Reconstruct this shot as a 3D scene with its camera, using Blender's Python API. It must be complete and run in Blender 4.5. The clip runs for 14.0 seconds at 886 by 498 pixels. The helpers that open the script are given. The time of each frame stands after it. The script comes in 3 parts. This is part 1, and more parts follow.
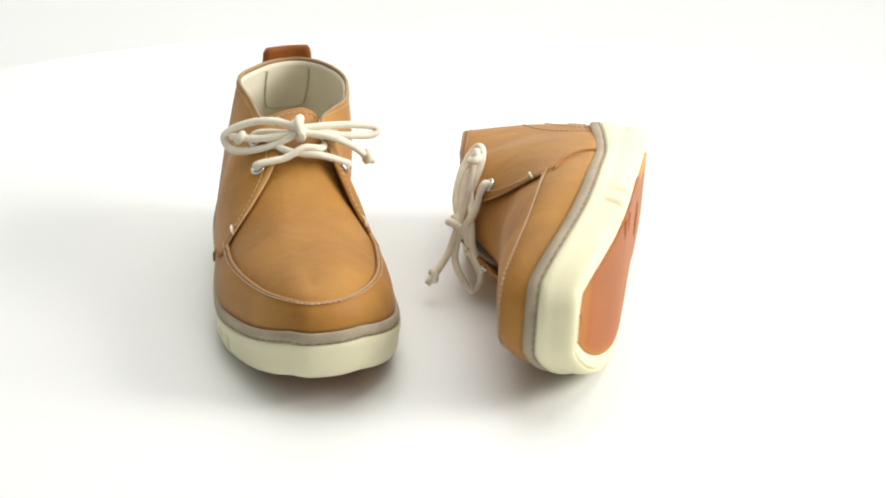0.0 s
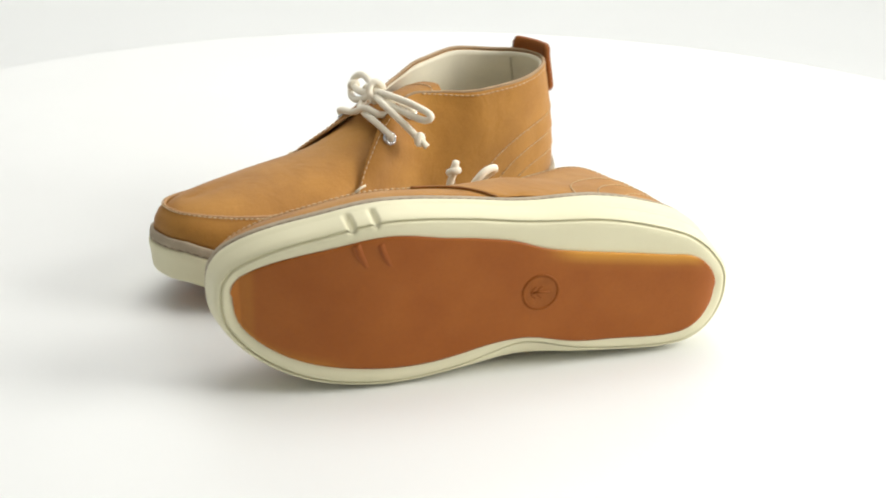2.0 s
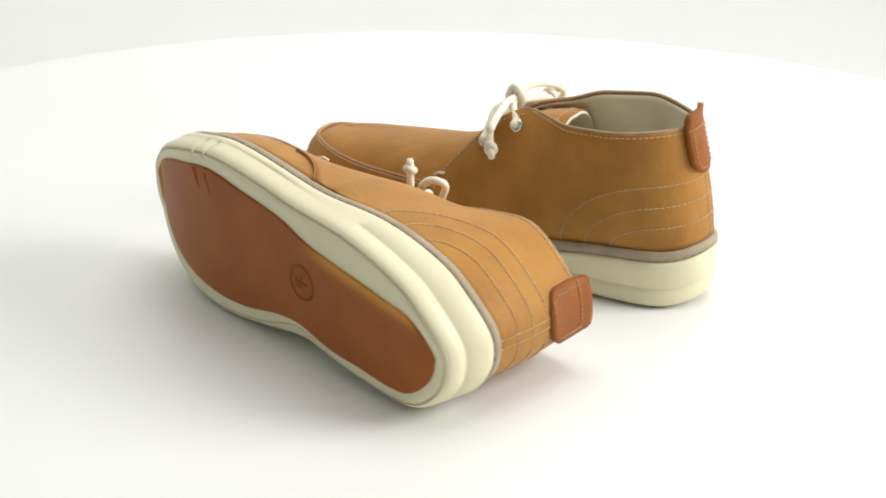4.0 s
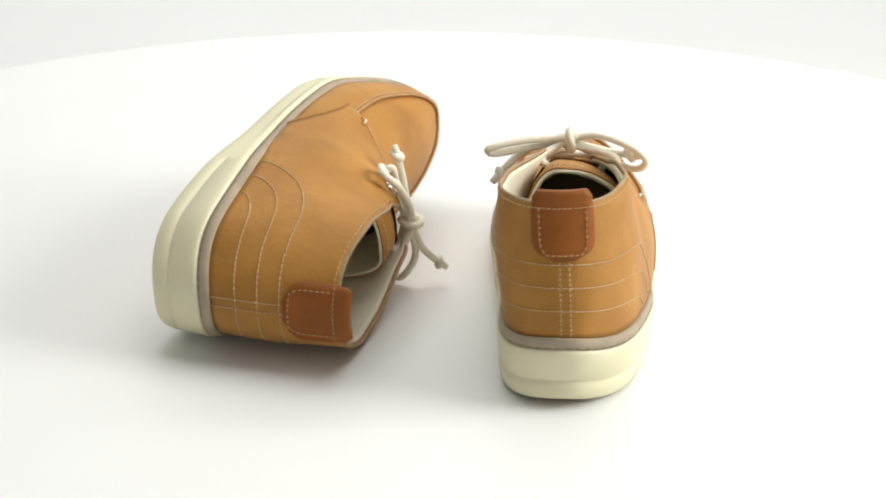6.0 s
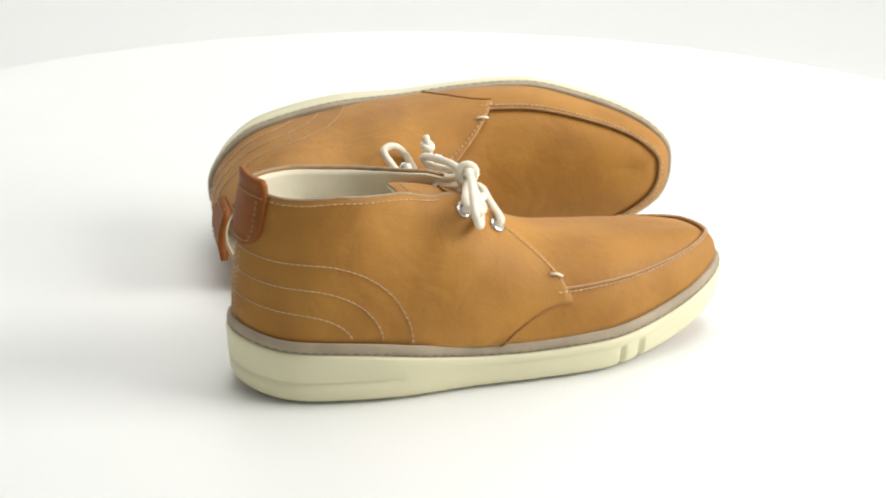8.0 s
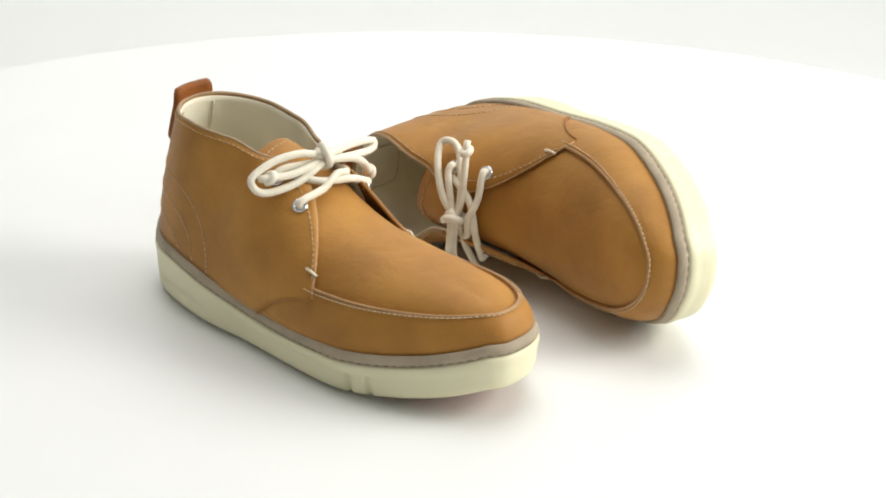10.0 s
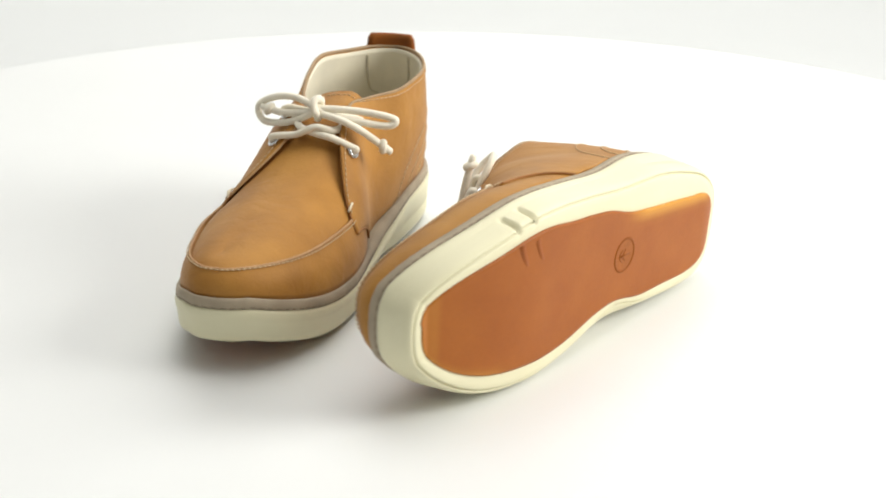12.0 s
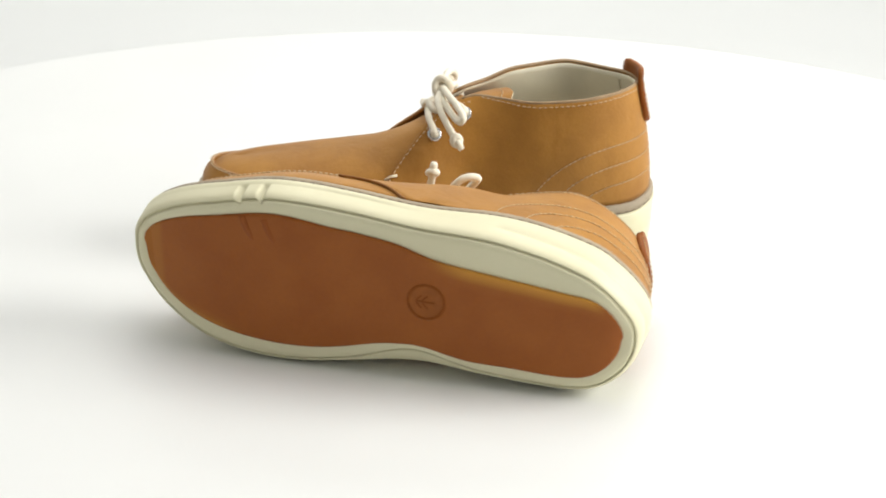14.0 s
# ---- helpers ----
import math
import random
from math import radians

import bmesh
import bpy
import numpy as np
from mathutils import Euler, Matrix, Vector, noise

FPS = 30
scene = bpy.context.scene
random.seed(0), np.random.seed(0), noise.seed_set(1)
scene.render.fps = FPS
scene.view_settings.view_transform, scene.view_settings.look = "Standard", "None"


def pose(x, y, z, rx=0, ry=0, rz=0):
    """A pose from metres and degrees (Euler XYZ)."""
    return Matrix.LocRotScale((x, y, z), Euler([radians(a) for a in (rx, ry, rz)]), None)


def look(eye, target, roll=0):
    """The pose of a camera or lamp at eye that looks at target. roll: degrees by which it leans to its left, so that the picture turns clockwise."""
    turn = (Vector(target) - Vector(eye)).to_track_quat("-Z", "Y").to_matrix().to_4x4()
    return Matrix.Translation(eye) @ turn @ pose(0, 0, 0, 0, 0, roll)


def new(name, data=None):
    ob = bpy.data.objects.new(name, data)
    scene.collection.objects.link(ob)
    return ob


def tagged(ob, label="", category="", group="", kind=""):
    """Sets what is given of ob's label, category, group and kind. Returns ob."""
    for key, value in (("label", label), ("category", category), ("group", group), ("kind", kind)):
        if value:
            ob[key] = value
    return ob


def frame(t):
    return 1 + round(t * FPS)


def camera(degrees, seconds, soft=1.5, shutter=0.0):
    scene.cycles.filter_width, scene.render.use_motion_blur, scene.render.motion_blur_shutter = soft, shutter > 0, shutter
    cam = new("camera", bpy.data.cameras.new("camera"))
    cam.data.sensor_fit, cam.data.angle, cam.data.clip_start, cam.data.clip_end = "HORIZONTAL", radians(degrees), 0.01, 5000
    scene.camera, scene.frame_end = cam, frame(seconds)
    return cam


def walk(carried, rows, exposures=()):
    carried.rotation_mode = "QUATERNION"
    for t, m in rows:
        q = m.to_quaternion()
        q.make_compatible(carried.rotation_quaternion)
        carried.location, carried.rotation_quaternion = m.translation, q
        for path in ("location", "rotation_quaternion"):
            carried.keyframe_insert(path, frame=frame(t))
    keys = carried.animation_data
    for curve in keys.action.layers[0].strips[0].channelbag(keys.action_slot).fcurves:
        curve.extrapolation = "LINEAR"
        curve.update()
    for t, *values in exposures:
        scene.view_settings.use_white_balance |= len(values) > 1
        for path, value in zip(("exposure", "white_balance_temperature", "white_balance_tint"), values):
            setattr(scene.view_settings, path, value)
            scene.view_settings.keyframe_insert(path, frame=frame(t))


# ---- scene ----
# One fixed camera before a white round turntable that carries a pair of shoes.
cam = camera(26.54, 14.0, soft=1.9, shutter=0.5)
EYE = (0.0, -1.094, 0.4864)
AIM = (EYE[0] + 0.00453, EYE[1] + 0.92322, EYE[2] - 0.38425)
walk(cam, [(0, look(EYE, AIM, 0.66)), (14, look(EYE, AIM, 0.66))], exposures=[(0, 0.12), (0.5, 0.04), (1.0, 0.0), (14, 0.0)])

# ---- light: a white studio with softboxes at the side and overhead, and an added backdrop fill ----
world = bpy.data.worlds.new("studio_air")
scene.world = world
world.use_nodes = True
world.node_tree.nodes["Background"].inputs[0].default_value = (1.0, 0.985, 0.955, 1)
world.node_tree.nodes["Background"].inputs[1].default_value = 0.345


def softbox(name, eye, target, size_x, size_y, watts, colour):
    lamp = bpy.data.lights.new(name, "AREA")
    lamp.shape, lamp.size, lamp.size_y = "RECTANGLE", size_x, size_y
    lamp.energy, lamp.color = watts, colour
    ob = new(name, lamp)
    ob.matrix_world = look(eye, target)
    return ob


softbox("side_softbox", (1.42, -0.18, 0.80), (0.0, 0.0, 0.06), 0.85, 0.85, 26.0, (1.0, 0.985, 0.95))
softbox("top_softbox", (0.15, 0.35, 1.75), (0.0, 0.1, 0.0), 1.5, 1.3, 18.0, (1.0, 0.99, 0.96))
# added fill lamp, only to lift the backdrop beyond the disc towards white
softbox("backdrop_fill", (0.1, 1.75, 1.5), (0.1, 1.95, -0.3), 1.8, 0.5, 9.0, (1.0, 1.0, 0.98))
scene.view_settings.exposure = 0.0

# ---- materials ----


def material(name, colour, rough, bump=0.0, grain=900.0, vary=0.12, stain=18.0, metal=0.0, tint=None, spec=0.5, fuzz=0.0, detail=6.0, creases=0.0):
    """A surface with fine grain, broad uneven colour and a fine relief."""
    mat = bpy.data.materials.new(name)
    mat.use_nodes = True
    nodes, links = mat.node_tree.nodes, mat.node_tree.links
    shader = nodes["Principled BSDF"]
    where = nodes.new("ShaderNodeTexCoord")
    broad, fine = nodes.new("ShaderNodeTexNoise"), nodes.new("ShaderNodeTexNoise")
    broad.inputs["Scale"].default_value, broad.inputs["Detail"].default_value = stain, detail
    fine.inputs["Scale"].default_value, fine.inputs["Detail"].default_value = grain, 4.0
    for n in (broad, fine):
        links.new(where.outputs["Object"], n.inputs["Vector"])
    ramp = nodes.new("ShaderNodeValToRGB")
    other = tint or tuple(c * (1 - 2 * vary) for c in colour)
    ramp.color_ramp.elements[0].position, ramp.color_ramp.elements[1].position = 0.32, 0.68
    ramp.color_ramp.elements[0].color = (*other, 1)
    ramp.color_ramp.elements[1].color = (*colour, 1)
    links.new(broad.outputs["Fac"], ramp.inputs["Fac"])
    mix = nodes.new("ShaderNodeMixRGB")
    mix.blend_type = "OVERLAY"
    mix.inputs["Fac"].default_value = vary
    links.new(ramp.outputs["Color"], mix.inputs["Color1"])
    links.new(fine.outputs["Fac"], mix.inputs["Color2"])
    links.new(mix.outputs["Color"], shader.inputs["Base Color"])
    shader.inputs["Roughness"].default_value = rough
    shader.inputs["Metallic"].default_value = metal
    shader.inputs["Specular IOR Level"].default_value = spec
    if fuzz:
        shader.inputs["Sheen Weight"].default_value = fuzz
        shader.inputs["Sheen Roughness"].default_value = 0.5
    if creases:
        folds = nodes.new("ShaderNodeTexNoise")
        folds.inputs["Scale"].default_value, folds.inputs["Detail"].default_value, folds.inputs["Distortion"].default_value = 45.0, 3.0, 0.6
        links.new(where.outputs["Object"], folds.inputs["Vector"])
        wave = nodes.new("ShaderNodeBump")
        wave.inputs["Strength"].default_value, wave.inputs["Distance"].default_value = creases, 0.004
        links.new(folds.outputs["Fac"], wave.inputs["Height"])
    if bump:
        relief = nodes.new("ShaderNodeBump")
        relief.inputs["Strength"].default_value = bump
        relief.inputs["Distance"].default_value = 0.0006
        links.new(fine.outputs["Fac"], relief.inputs["Height"])
        links.new(relief.outputs["Normal"], shader.inputs["Normal"])
        if creases:
            links.new(wave.outputs["Normal"], relief.inputs["Normal"])
    return mat


LEATHER = material("tan_nubuck", (0.462, 0.219, 0.039), 0.6, 0.25, 700, 0.09, 26, spec=0.3, fuzz=0.08, creases=0.28, tint=(0.335, 0.147, 0.024))
TAB = material("brown_leather", (0.29, 0.088, 0.013), 0.55, 0.25, 800, 0.1, 60, spec=0.25)
TAB_THREAD = material("tan_thread", (0.55, 0.33, 0.15), 0.8, 0.0, 2000, 0.1, 300)
PIPING = material("tan_piping", (0.47, 0.27, 0.12), 0.7, 0.0, 1500, 0.1, 200)
COLLAR = material("taupe_binding", (0.40, 0.27, 0.15), 0.75, 0.0, 1500, 0.1, 200)
LINING_SEAM = material("beige_seam", (0.66, 0.60, 0.45), 0.85, 0.0, 1500, 0.1, 200)
RUBBER = material("cream_rubber", (0.76, 0.72, 0.50), 0.5, 0.12, 500, 0.03, 14, tint=(0.72, 0.68, 0.46))
GUM = material("gum_rubber", (0.352, 0.106, 0.015), 0.5, 0.10, 420, 0.08, 22, spec=0.25, tint=(0.295, 0.080, 0.010))
GUM_THIN = material("thin_gum_rubber", (0.31, 0.080, 0.008), 0.55, 0.08, 500, 0.06, 25, spec=0.3)
GUM_PRESSED = material("matt_gum_rubber", (0.33, 0.098, 0.014), 0.55, 0.25, 380, 0.10, 120, spec=0.25)
GUM_DARK = material("pressed_gum_rubber", (0.26, 0.072, 0.008), 0.55, 0.08, 500, 0.06, 25, spec=0.15)


def amber(mat):
    """Gum that turns amber where its sheet runs thin."""
    nodes, links = mat.node_tree.nodes, mat.node_tree.links
    thin, mix = nodes.new("ShaderNodeAttribute"), nodes.new("ShaderNodeMixRGB")
    thin.attribute_name = "thin"
    shader = nodes["Principled BSDF"]
    links.new(thin.outputs["Fac"], mix.inputs["Fac"])
    links.new(shader.inputs["Base Color"].links[0].from_socket, mix.inputs["Color1"])
    mix.inputs["Color2"].default_value = (0.62, 0.29, 0.045, 1)
    links.new(mix.outputs["Color"], shader.inputs["Base Color"])


amber(GUM)
WELT = material("taupe_welt", (0.41, 0.335, 0.235), 0.7, 0.3, 900, 0.1, 60)
LINING = material("cream_lining", (0.90, 0.84, 0.66), 0.85, 0.3, 1500, 0.08, 30, fuzz=0.1)
CORD = material("cotton_cord", (0.90, 0.84, 0.69), 0.85, 0.3, 1800, 0.06, 120, fuzz=0.15)
TACK = material("cream_thread", (0.86, 0.76, 0.56), 0.8, 0.0, 2000, 0.1, 300)
THREAD = material("pale_thread", (0.66, 0.49, 0.29), 0.8, 0.0, 2000, 0.1, 300)
DARK_THREAD = material("brown_thread", (0.22, 0.17, 0.115), 0.8, 0.0, 2000, 0.1, 300)
SEAM = material("seam_edge", (0.36, 0.155, 0.038), 0.7, 0.0, 1500, 0.1, 200)
STEEL = material("nickel", (0.72, 0.73, 0.75), 0.25, 0.0, 500, 0.03, 80, metal=1.0)
WHITE = material("white_laminate", (0.84, 0.85, 0.835), 0.45, 0.03, 300, 0.015, 5, spec=0.35)
PAPER = material("white_backdrop", (0.86, 0.87, 0.86), 0.9, 0.02, 200, 0.01, 2)
GREY_BOUNCE = material("grey_bounce", (0.50, 0.50, 0.485), 0.9, 0.02, 200, 0.05, 3)
INSOLE = material("tan_insole", (0.62, 0.55, 0.42), 0.85, 0.3, 1200, 0.08, 40)

# ---- helpers for meshes ----
S = 0.850          # the shoe pattern's scale


def part(name, bm, mat, parent=None, label="", smooth=True):
    """Links a bmesh as one mesh object under a thing or part."""
    me = bpy.data.meshes.new(name)
    bm.to_mesh(me)
    bm.free()
    me.materials.append(mat)
    for p in me.polygons:
        p.use_smooth = smooth
    ob = new(name, me)
    if parent:
        ob.parent = parent
    if label:
        ob["label"] = label
    return ob


def curve(table, v):
    """A smooth line through (key, value) pairs, read at v."""
    k = np.array([a for a, _ in table], float)
    f = np.array([b for _, b in table], float)
    d = np.gradient(f, k)
    v = np.clip(np.asarray(v, float), k[0], k[-1])
    i = np.clip(np.searchsorted(k, v) - 1, 0, len(k) - 2)
    h = k[i + 1] - k[i]
    u = (v - k[i]) / h
    return (f[i] * (1 + 2 * u) * (1 - u) ** 2 + d[i] * h * u * (1 - u) ** 2
            + f[i + 1] * u * u * (3 - 2 * u) + d[i + 1] * h * u * u * (u - 1))


def step(a, b, v):
    u = np.clip((np.asarray(v, float) - a) / (b - a), 0, 1)
    return u * u * (3 - 2 * u)


def grid_mesh(g, wrap=False, thick=0.0, flip=False, mirror=1):
    """A bmesh from a grid of points (pattern units), with a thickness laid inwards and closed edges."""
    g = np.array(g, float) * S
    n, m = g.shape[:2]
    bm = bmesh.new()

    def sheet(pts):
        return [[bm.verts.new((p[0] * mirror, p[1], p[2])) for p in row] for row in pts]

    turn = flip ^ (mirror < 0)

    def quad(a, b, c, d):
        vs = []
        for q in (a, b, c, d):
            if q not in vs:
                vs.append(q)
        if len(vs) > 2:
            bm.faces.new(vs[::-1] if turn else vs)

    outer = sheet(g)
    span = n if wrap else n - 1
    for i in range(span):
        for j in range(m - 1):
            quad(outer[i][j], outer[(i + 1) % n][j], outer[(i + 1) % n][j + 1], outer[i][j + 1])
    if thick:
        nr = grid_normals(g, wrap) * (-1 if flip else 1)
        inner = sheet(g - nr * thick * S)
        for i in range(span):
            for j in range(m - 1):
                quad(inner[i][j], inner[i][j + 1], inner[(i + 1) % n][j + 1], inner[(i + 1) % n][j])
            for j, back in ((0, True), (m - 1, False)):
                q = (outer[i][j], outer[(i + 1) % n][j], inner[(i + 1) % n][j], inner[i][j])
                quad(*(q[::-1] if back else q))
        if not wrap:
            for i, back in ((0, False), (n - 1, True)):
                for j in range(m - 1):
                    q = (outer[i][j], outer[i][j + 1], inner[i][j + 1], inner[i][j])
                    quad(*(q[::-1] if back else q))
    bmesh.ops.remove_doubles(bm, verts=bm.verts, dist=1e-6)
    return bm


def grid_normals(g, wrap=False):
    g = np.asarray(g, float)
    if wrap:
        du = np.roll(g, -1, 0) - np.roll(g, 1, 0)
    else:
        du = np.gradient(g, axis=0)
    dv = np.gradient(g, axis=1)
    nr = np.cross(du, dv)
    size = np.linalg.norm(nr, axis=2, keepdims=True)
    return nr / np.maximum(size, 1e-12)


def smooth_path(points, per=8, closed=False):
    """A Catmull-Rom line through a few points."""
    p = np.array(points, float)
    n = len(p)
    out = []
    for i in range(n if closed else n - 1):
        if closed:
            a, b, c, d = p[(i - 1) % n], p[i], p[(i + 1) % n], p[(i + 2) % n]
        else:
            a, b, c, d = p[max(i - 1, 0)], p[i], p[i + 1], p[min(i + 2, n - 1)]
        for k in range(per):
            u = k / per
            out.append(0.5 * (2 * b + (c - a) * u + (2 * a - 5 * b + 4 * c - d) * u * u + (3 * b - a - 3 * c + d) * u ** 3))
    if not closed:
        out.append(p[-1])
    return np.array(out)


def tube(bm, path, radius, sides=10, mirror=1, taper=None, closed=False):
    """A round cord along a path (pattern units) added to bm."""
    pts = [Vector((q[0] * mirror, q[1], q[2])) * S for q in path]
    n = len(pts)
    rings = []
    ref = Vector((0.31, 0.2, 0.93))
    for i, q in enumerate(pts):
        tan = (pts[(i + 1) % n] - pts[i - 1]) if closed else (pts[min(i + 1, n - 1)] - pts[max(i - 1, 0)])
        tan.normalize()
        side = (ref - tan * ref.dot(tan)).normalized()
        ref = side
        other = tan.cross(side)
        r = radius * S * (taper[i] if taper is not None else 1)
        rings.append([bm.verts.new(q + (side * math.cos(a) + other * math.sin(a)) * r)
                      for a in (2 * math.pi * k / sides for k in range(sides))])
    for i in range(n if closed else n - 1):
        for k in range(sides):
            bm.faces.new((rings[i][k], rings[i][(k + 1) % sides], rings[(i + 1) % n][(k + 1) % sides], rings[(i + 1) % n][k]))
    if not closed:
        bm.faces.new(rings[0][::-1])
        bm.faces.new(rings[-1])
    return bm


# ---- the shoe's shape (x to the outer side, y to the toe, z up) ----
HEEL, TOE = 0.0025, 0.3632
OUTER = [(0, 0.030), (0.05, 0.0513), (0.10, 0.0630), (0.15, 0.0656), (0.20, 0.0692), (0.25, 0.0665), (0.30, 0.0540), (0.36, 0.0425)]
INNER = [(0, 0.037), (0.05, 0.0453), (0.10, 0.0456), (0.15, 0.0500), (0.20, 0.0528), (0.25, 0.0617), (0.30, 0.0635), (0.36, 0.0565)]
SPINE = [(0.09, 0.130), (0.125, 0.129), (0.15, 0.124), (0.17, 0.114), (0.193, 0.100), (0.215, 0.091), (0.24, 0.0865), (0.28, 0.0820), (0.31, 0.0785), (0.337, 0.0730)]


def stations(n, a=0.0, b=1.0):
    return np.linspace(a, b, n)


def y_at(t):
    return HEEL + (TOE - HEEL) * (1 - np.cos(np.pi * np.asarray(t, float))) / 2


def t_at(y):
    return np.arccos(np.clip(1 - 2 * (np.asarray(y, float) - HEEL) / (TOE - HEEL), -1, 1)) / np.pi


def centre(y):
    return 0.014 * step(0.16, 0.353, y) - 0.001 * step(0.2, 0.0, y)


def plan(side, t):
    """The welt's outline in plan; side is 1 for the outer and -1 for the inner side."""
    y = y_at(t)
    w = curve(OUTER if side > 0 else INNER, y)
    back = np.clip((HEEL + 0.042 - y) / 0.042, 0, 1)
    start, e = (0.246, 2.4) if side > 0 else (0.270, 2.55)
    front = np.clip((y - start) / (TOE - start), 0, 1)
    w = w * np.maximum(1 - back ** 2.25, 0) ** (1 / 2.25) * np.maximum(1 - front ** e, 0) ** (1 / e)
    return centre(y) + side * w, y


def outline(side, t, inset=0.0):
    """The same, set in by a distance; the inner side is cut back further under the arch."""
    t = np.asarray(t, float)
    x, y = plan(side, t)
    if not np.any(inset):
        return x, y
    xa, ya = plan(side, np.clip(t - 2e-3, 0, 1))
    xb, yb = plan(side, np.clip(t + 2e-3, 0, 1))
    dx, dy = xb - xa, yb - ya
    size = np.sqrt(dx * dx + dy * dy)
    nx, ny = -side * dy / size, side * dx / size
    end = np.clip(np.minimum(t, 1 - t) / 0.03, 0, 1)
    nx, ny = nx * end, ny * end + (1 - end) * np.where(t < 0.5, 1.0, -1.0)
    arch = 0.015 * np.exp(-((y - 0.155) / 0.035) ** 2) * (side < 0) * np.clip(np.asarray(inset) / 0.0045, 0, 1)
    return x + nx * (inset + arch), y + ny * (inset + arch)


def z_bottom(y):
    return 0.0205 * np.clip((np.asarray(y) - 0.24) / 0.115, 0, 1) ** 2 + 0.006 * np.clip((0.03 - np.asarray(y)) / 0.03, 0, 1) ** 2


def z_cream(y):
    return z_bottom(y) + curve([(0, 0.0385), (0.08, 0.0350), (0.16, 0.0246), (0.25, 0.0240), (0.36, 0.0262)], y)


def z_welt(y):
    return z_cream(y) + 0.0082


def loop_t(n):
    """Once round the sole: outer side heel to toe, inner side back."""
    a = stations(n)
    return [(1, t) for t in a[:-1]] + [(-1, t) for t in a[::-1][:-1]]


def notch(y):
    """Two flex cuts across the outer edge of the sole."""
    return np.exp(-((y - 0.262) / 0.0019) ** 4) + np.exp(-((y - 0.278) / 0.0019) ** 4)


def ring(n, inset, height, cut=0.0, crease=0.0):
    a = stations(n)
    out = []
    for side, t in ((1, a[:-1]), (-1, a[::-1][:-1])):
        y = y_at(t)
        dent = crease * step(0.108, 0.100, y) + (cut * notch(y) if side > 0 else 0.0)
        px, py = outline(side, t, inset + dent + 1e-9)
        out.append(np.stack([px, py, np.broadcast_to(height(y), y.shape)], 1))
    return np.concatenate(out)


def dome(side, t, th, lift=0.0):
    """The closed forefoot: from the welt (th 0) over to the ridge (th 90 degrees)."""
    t, th = np.broadcast_arrays(np.asarray(t, float), np.asarray(th, float))
    yw = y_at(t)
    xw, yo = outline(side, t, 0.0045 + 0.0022 * step(0.20, 0.30, yw))
    zb = z_welt(yw) - 0.001
    ys = curve([(0.0, 0.0), (0.12, 0.112), (0.20, 0.196), (0.30, 0.287), (0.364, 0.328)], yw)
    zs = curve(SPINE, ys)
    e = curve([(0.09, 0.80), (0.15, 0.88), (0.20, 1.0), (0.26, 0.92), (0.353, 0.86)], yw)
    c = np.maximum(np.cos(th), 0) ** e
    s = np.maximum(np.sin(th), 0) ** e
    xc = centre(yw) - 0.005 * step(0.24, 0.14, yw)
    p = np.stack([xw * c + xc * (1 - c), yo * c + ys * (1 - c), zb + (zs - zb) * s], -1)
    if np.any(lift):
        out = np.stack([(xw - xc) * c, (yo - ys) * c + 1e-4, (zs - zb) * s * 1.6 + 0.004], -1)
        p = p + out / np.linalg.norm(out, axis=-1, keepdims=True) * np.broadcast_to(lift, t.shape)[..., None]
    return p


def rim(side, t):
    yw = y_at(t)
    yr = 0.0215 + (yw - HEEL) * 0.90
    back = np.clip((0.0215 + 0.062 - yr) / 0.062, 0, 1)
    w = (0.0455 if side > 0 else 0.0425) * (1 - 0.24 * step(0.06, 0.15, yr)) * np.maximum(1 - back ** 1.95, 0) ** (1 / 1.95)
    zr = curve([(0, 0.139), (0.03, 0.137), (0.06, 0.134), (0.09, 0.131), (0.12, 0.129), (0.15, 0.128)], yr)
    if side > 0:
        zr = zr + 0.006 * step(0.03, 0.07, yr)
    return side * w - 0.0065, yr, zr + 0.0


FLAP = [(0.08, 56), (0.10, 57), (0.12, 59), (0.14, 62), (0.155, 67), (0.170, 69), (0.185, 65), (0.20, 56), (0.212, 45), (0.219, 34), (0.223, 24)]
FLAP_OUT = [(0.08, 57), (0.10, 59), (0.12, 62), (0.14, 66), (0.155, 71.5), (0.170, 74), (0.185, 70), (0.20, 60), (0.212, 47), (0.219, 35), (0.223, 24)]
WING = [(0.10, 0), (0.172, 0), (0.182, 6), (0.197, 14), (0.212, 20), (0.223, 22)]
T_TIP = float(t_at(0.223))
TWIST = 0.12       # the heel's upper edge stands a little askew


